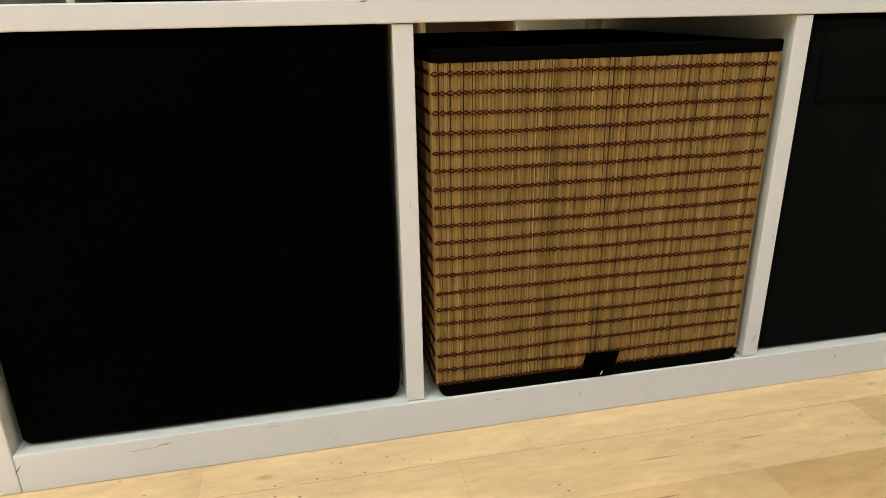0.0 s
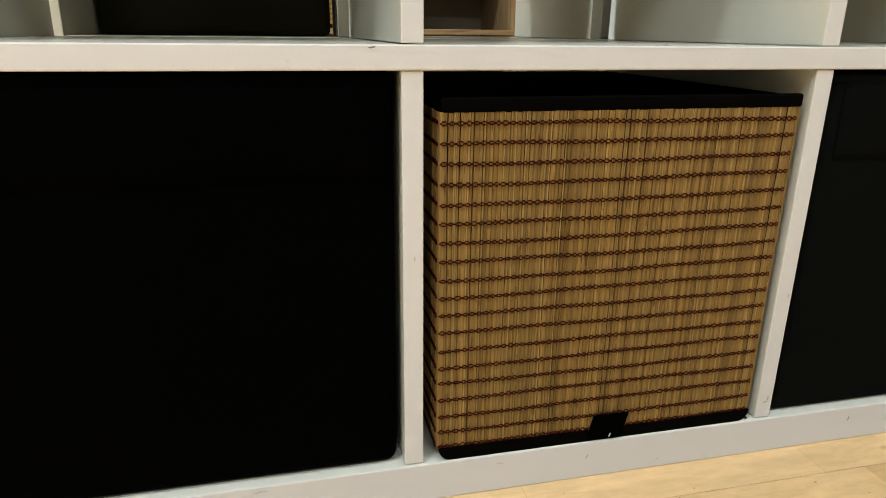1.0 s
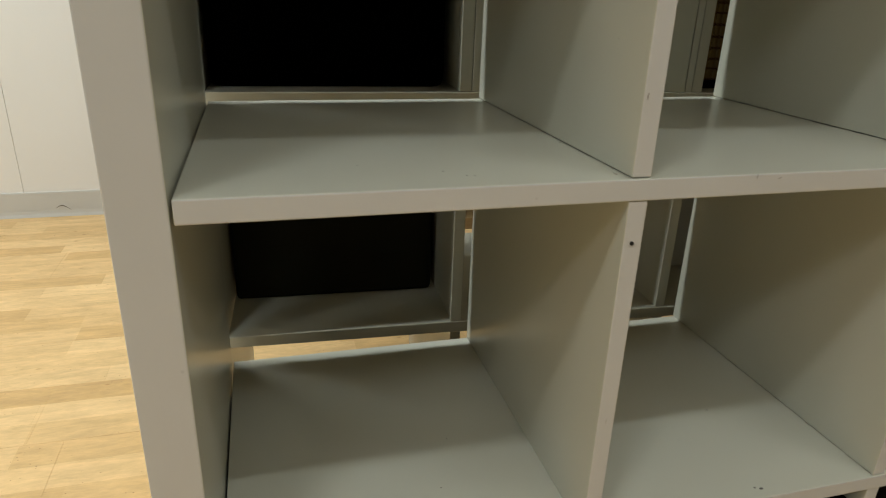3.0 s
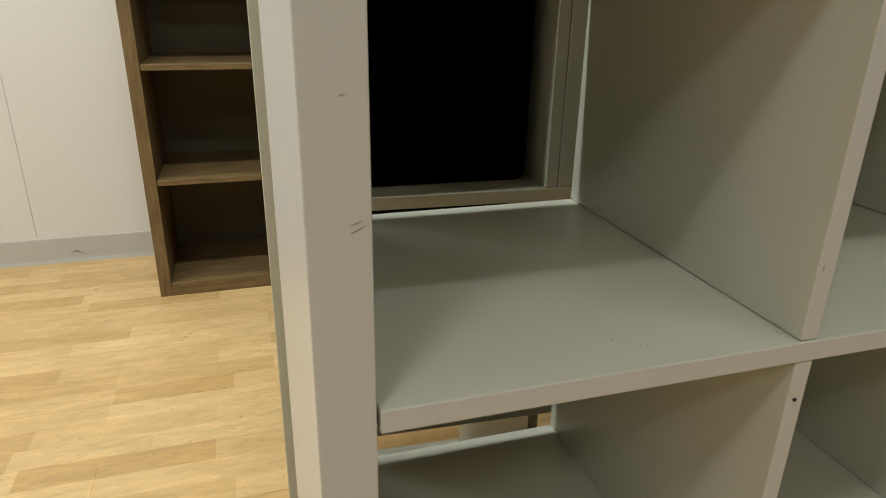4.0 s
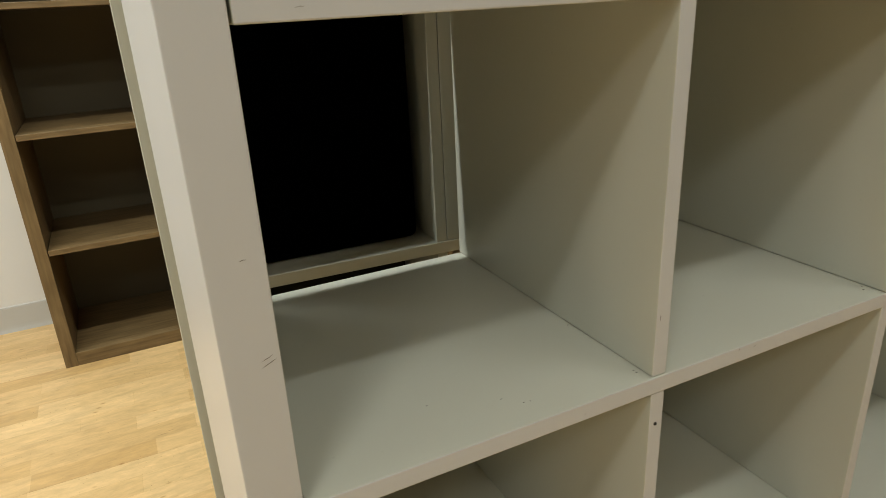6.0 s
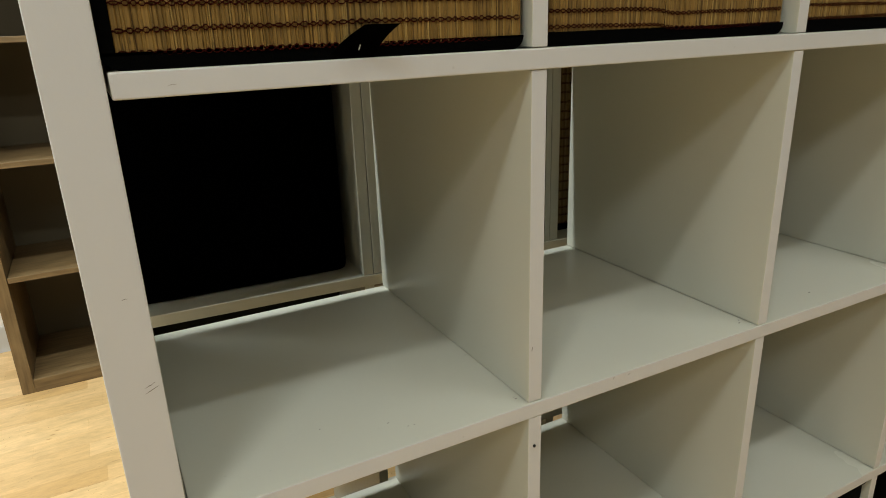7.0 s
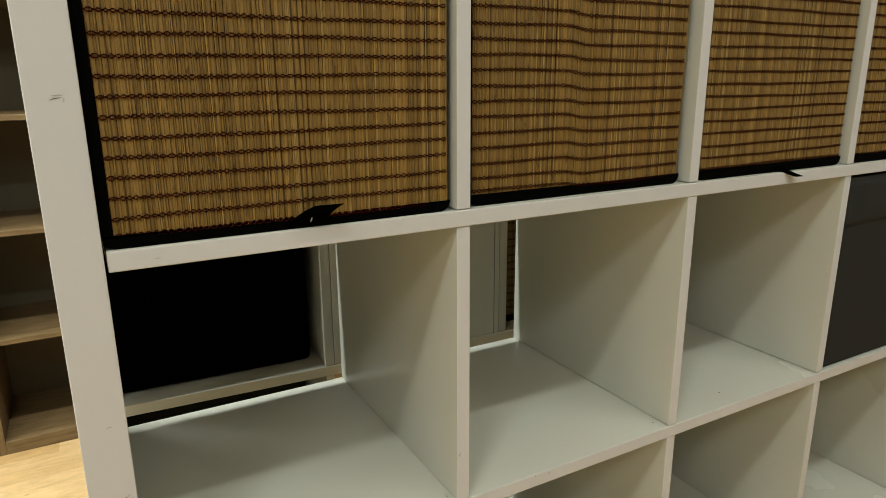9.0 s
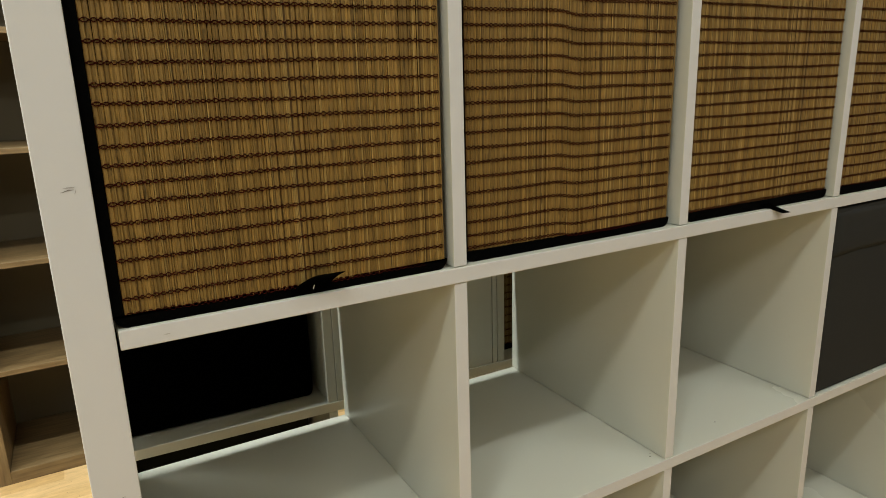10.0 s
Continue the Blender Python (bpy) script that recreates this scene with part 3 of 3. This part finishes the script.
def tab_mesh(w, h, curl, lean=0.0, fold=0.0):
    """A doubled strip of black tape, curling away from the box."""
    bm = bmesh.new()
    rows = 9
    prev = None
    for k in range(rows):
        f = k / (rows - 1)
        y = -0.004 - curl * f * f
        z = h * (f if fold == 0 else math.sin(f * 2.2) * 0.8)
        half = w / 2 * (1 - 0.25 * f * (1 if curl > 0.01 else 0))
        cur = [bm.verts.new((sx * half + lean * f, y + dy, z)) for sx, dy in ((-1, 0), (1, -0.001), (1, 0.0014), (-1, 0.0024))]
        if prev:
            for j in range(4):
                bm.faces.new((prev[j], prev[(j + 1) % 4], cur[(j + 1) % 4], cur[j]))
        else:
            bm.faces.new(cur)
        prev = cur
    bm.faces.new(prev[::-1])
    bmesh.ops.recalc_face_normals(bm, faces=bm.faces)
    return bm


def rounded_bar(w, h, y0, y1, r):
    """A cloth edging bar whose two lower corners are rounded."""
    arc = [(r - r * math.cos(a), r - r * math.sin(a)) for a in (k * math.pi / 12 for k in range(7))]
    prof = [(0, h)] + arc + [(w - px, pz) for px, pz in arc[::-1]] + [(w, h)]
    bm = bmesh.new()
    front = [bm.verts.new((px, y0, pz)) for px, pz in prof]
    back = [bm.verts.new((px, y1, pz)) for px, pz in prof]
    bm.faces.new(front)
    bm.faces.new(back[::-1])
    for i in range(len(prof)):
        j = (i + 1) % len(prof)
        bm.faces.new((front[i], back[i], back[j], front[j]))
    bmesh.ops.recalc_face_normals(bm, faces=bm.faces)
    return bm


def bamboo_box(x, y, z, w, d, h, seed, label, left_trim=0.009, right_trim=0.002, base_trim=0.012, top_trim=0.011, kink=0.0, side_mat=False, tab=None, bow=0.001, rz=0.0, pitch=0.0161, first=0.0165, edge=0.0012):
    e = thing("bamboo_box", x, y, z, label, "storage box", "bamboo boxes", rz)
    # open box with a black lining: floor, four walls
    t = 0.007
    part("bottom", slab(0.010, w - 0.010, 0.0042, d, 0, 0.006, 0.002), BLACK, e)
    part("front_wall", slab(0.001, w - 0.001, 0.0042, 0.002 + t, 0.0115, h - 0.002, 0.002), BLACK, e)
    part("back_wall", slab(0.001, w - 0.001, d - t, d, 0.0062, h - 0.002, 0.002), BLACK, e)
    part("side_wall", slab(0.0, t, 0.0022 + t, d - t - 0.0002, 0.0062, h - 0.002, 0.002), BLACK, e)
    part("side_wall", slab(w - t, w, 0.0022 + t, d - t - 0.0002, 0.0062, h - 0.002, 0.002), BLACK, e)
    part("lid", slab(0.002, w - 0.002, 0.012, d - 0.002, h - 0.012, h - 0.004, 0.003), BLACK, e, "black cloth lid")
    mw, mh = w - left_trim - right_trim, h - base_trim - top_trim
    m = part("front_mat", slat_mesh(mw, mh, seed, bow), None, e, "split bamboo slats", "stuff")
    m.location = (left_trim, 0, base_trim)
    part("binding_threads", string_mesh(mw, mh, seed + 50, kink, bow, pitch, first, edge), None, m, "dark brown crossing threads", "stuff")
    part("base_trim", rounded_bar(w, base_trim, -0.0022, 0.004, 0.0115), TRIM, e, "black cloth edging")
    part("top_trim", slab(0, w, -0.0022, 0.004, h - top_trim, h, 0.0018), TRIM, e, "black cloth edging")
    if left_trim > 0.003:
        part("side_trim", slab(-0.0005, left_trim, -0.0018, 0.004, base_trim + 0.0002, h - top_trim - 0.0002, 0.0014), TRIM, e, "black cloth edging")
    if side_mat:
        q = part("side_mat", slat_mesh(d - 0.02, mh, seed + 7, 0), None, e, "split bamboo slats", "stuff")
        q.matrix_basis = pose(-0.0012, d - 0.018, base_trim, 0, 0, -90)
        part("side_threads", string_mesh(d - 0.02, mh, seed + 50, 0, 0, pitch, first, edge), None, q, "dark brown crossing threads", "stuff")
    if tab:
        tx, tz, tw, th, curl, lean = tab
        tb = part("pull_tab", tab_mesh(tw, th, curl, lean), BLACK, e, "black cloth pull tab")
        tb.location = (tx, 0, tz)
        if th > 0:
            st = part("stitch", slab(-0.00035, 0.00035, -0.0006, 0, 0, 0.0042, 0), THREAD, tb, "loose white thread")
            st.matrix_basis = pose(0.003, -0.0062, 0.002, 0, 22, 0)
    return e


bamboo_box(0.4035, 0.0045, OUTER, 0.3125, 0.36, 0.3155, 11, "bamboo slat storage box with black trim and pull tab", left_trim=-0.0012, right_trim=0.0005, side_mat=True, pitch=0.01577, first=0.0162, edge=0.0015, tab=(0.158, 0.003, 0.033, 0.026, 0.003, 0.004))
bamboo_box(0.0385, 0.008, cell_z(3), 0.328, 0.36, 0.322, 12, "bamboo slat storage box with sticking-out pull tab", tab=(0.172, 0.004, 0.036, 0.020, 0.022, 0.016), base_trim=0.0095, bow=0.002, pitch=0.01616, first=0.0166, edge=0.0010)
bamboo_box(0.3935, 0.014, cell_z(3), 0.320, 0.36, 0.322, 13, "bamboo slat storage box with a kinked mat", left_trim=0.004, kink=-0.0045, bow=0.002, base_trim=0.0125, pitch=0.0160, first=0.0160, edge=0.0014)
bamboo_box(cell_x(2) + 0.005, 0.012, cell_z(3), 0.322, 0.36, 0.322, 14, "bamboo slat storage box with tab over the shelf edge", left_trim=0.004, base_trim=0.0135, pitch=0.0159, first=0.0160, edge=0.0015, tab=(0.166, 0.008, 0.022, -0.014, 0.019, 0.026))
bamboo_box(cell_x(3) + 0.004, 0.010, cell_z(3), 0.322, 0.36, 0.322, 15, "bamboo slat storage box on an upper shelf", left_trim=0.004, base_trim=0.0135, pitch=0.0160)
behind = bamboo_box(0, 0, 0, 0.325, 0.32, 0.320, 16, "bamboo slat storage box in the unit behind", left_trim=0.014)
behind.matrix_basis = SECOND @ pose(cell_x(2) + 0.004, 0.05, cell_z(2))
bamboo_box(BX + cell_x(2) + 0.004, BY + 0.012, cell_z(1, WALNUT_BASE, WALNUT_CLEAR), 0.325, 0.34, 0.320, 17, "bamboo slat storage box in the walnut unit")

# ---------------------------------------------------------------- floor boards
meshes = {}
yy, row = FLOOR_SEAM - 26 * BOARD_W, 0
while yy < Y1 + 0.1:
    xx = X0 - 0.1 - (row * 0.41 + (row % 3) * 0.17) % BOARD_L
    while xx < X1 + 0.1:
        a, b = max(xx, X0 - 0.12), min(xx + BOARD_L, X1 + 0.12)
        if b - a > 0.02:
            key = round(b - a, 3)
            if key not in meshes:
                meshes[key] = mesh_of(slab(0.0001, b - a - 0.0001, 0.0003, BOARD_W - 0.0003, -0.009, 0, 0.0003, 1), "plank", FLOOR)
            p = part("plank", meshes[key], None, floor)
            p.location = (a, yy, random.uniform(-0.00015, 0.0))
        xx += BOARD_L
    yy += BOARD_W
    row += 1
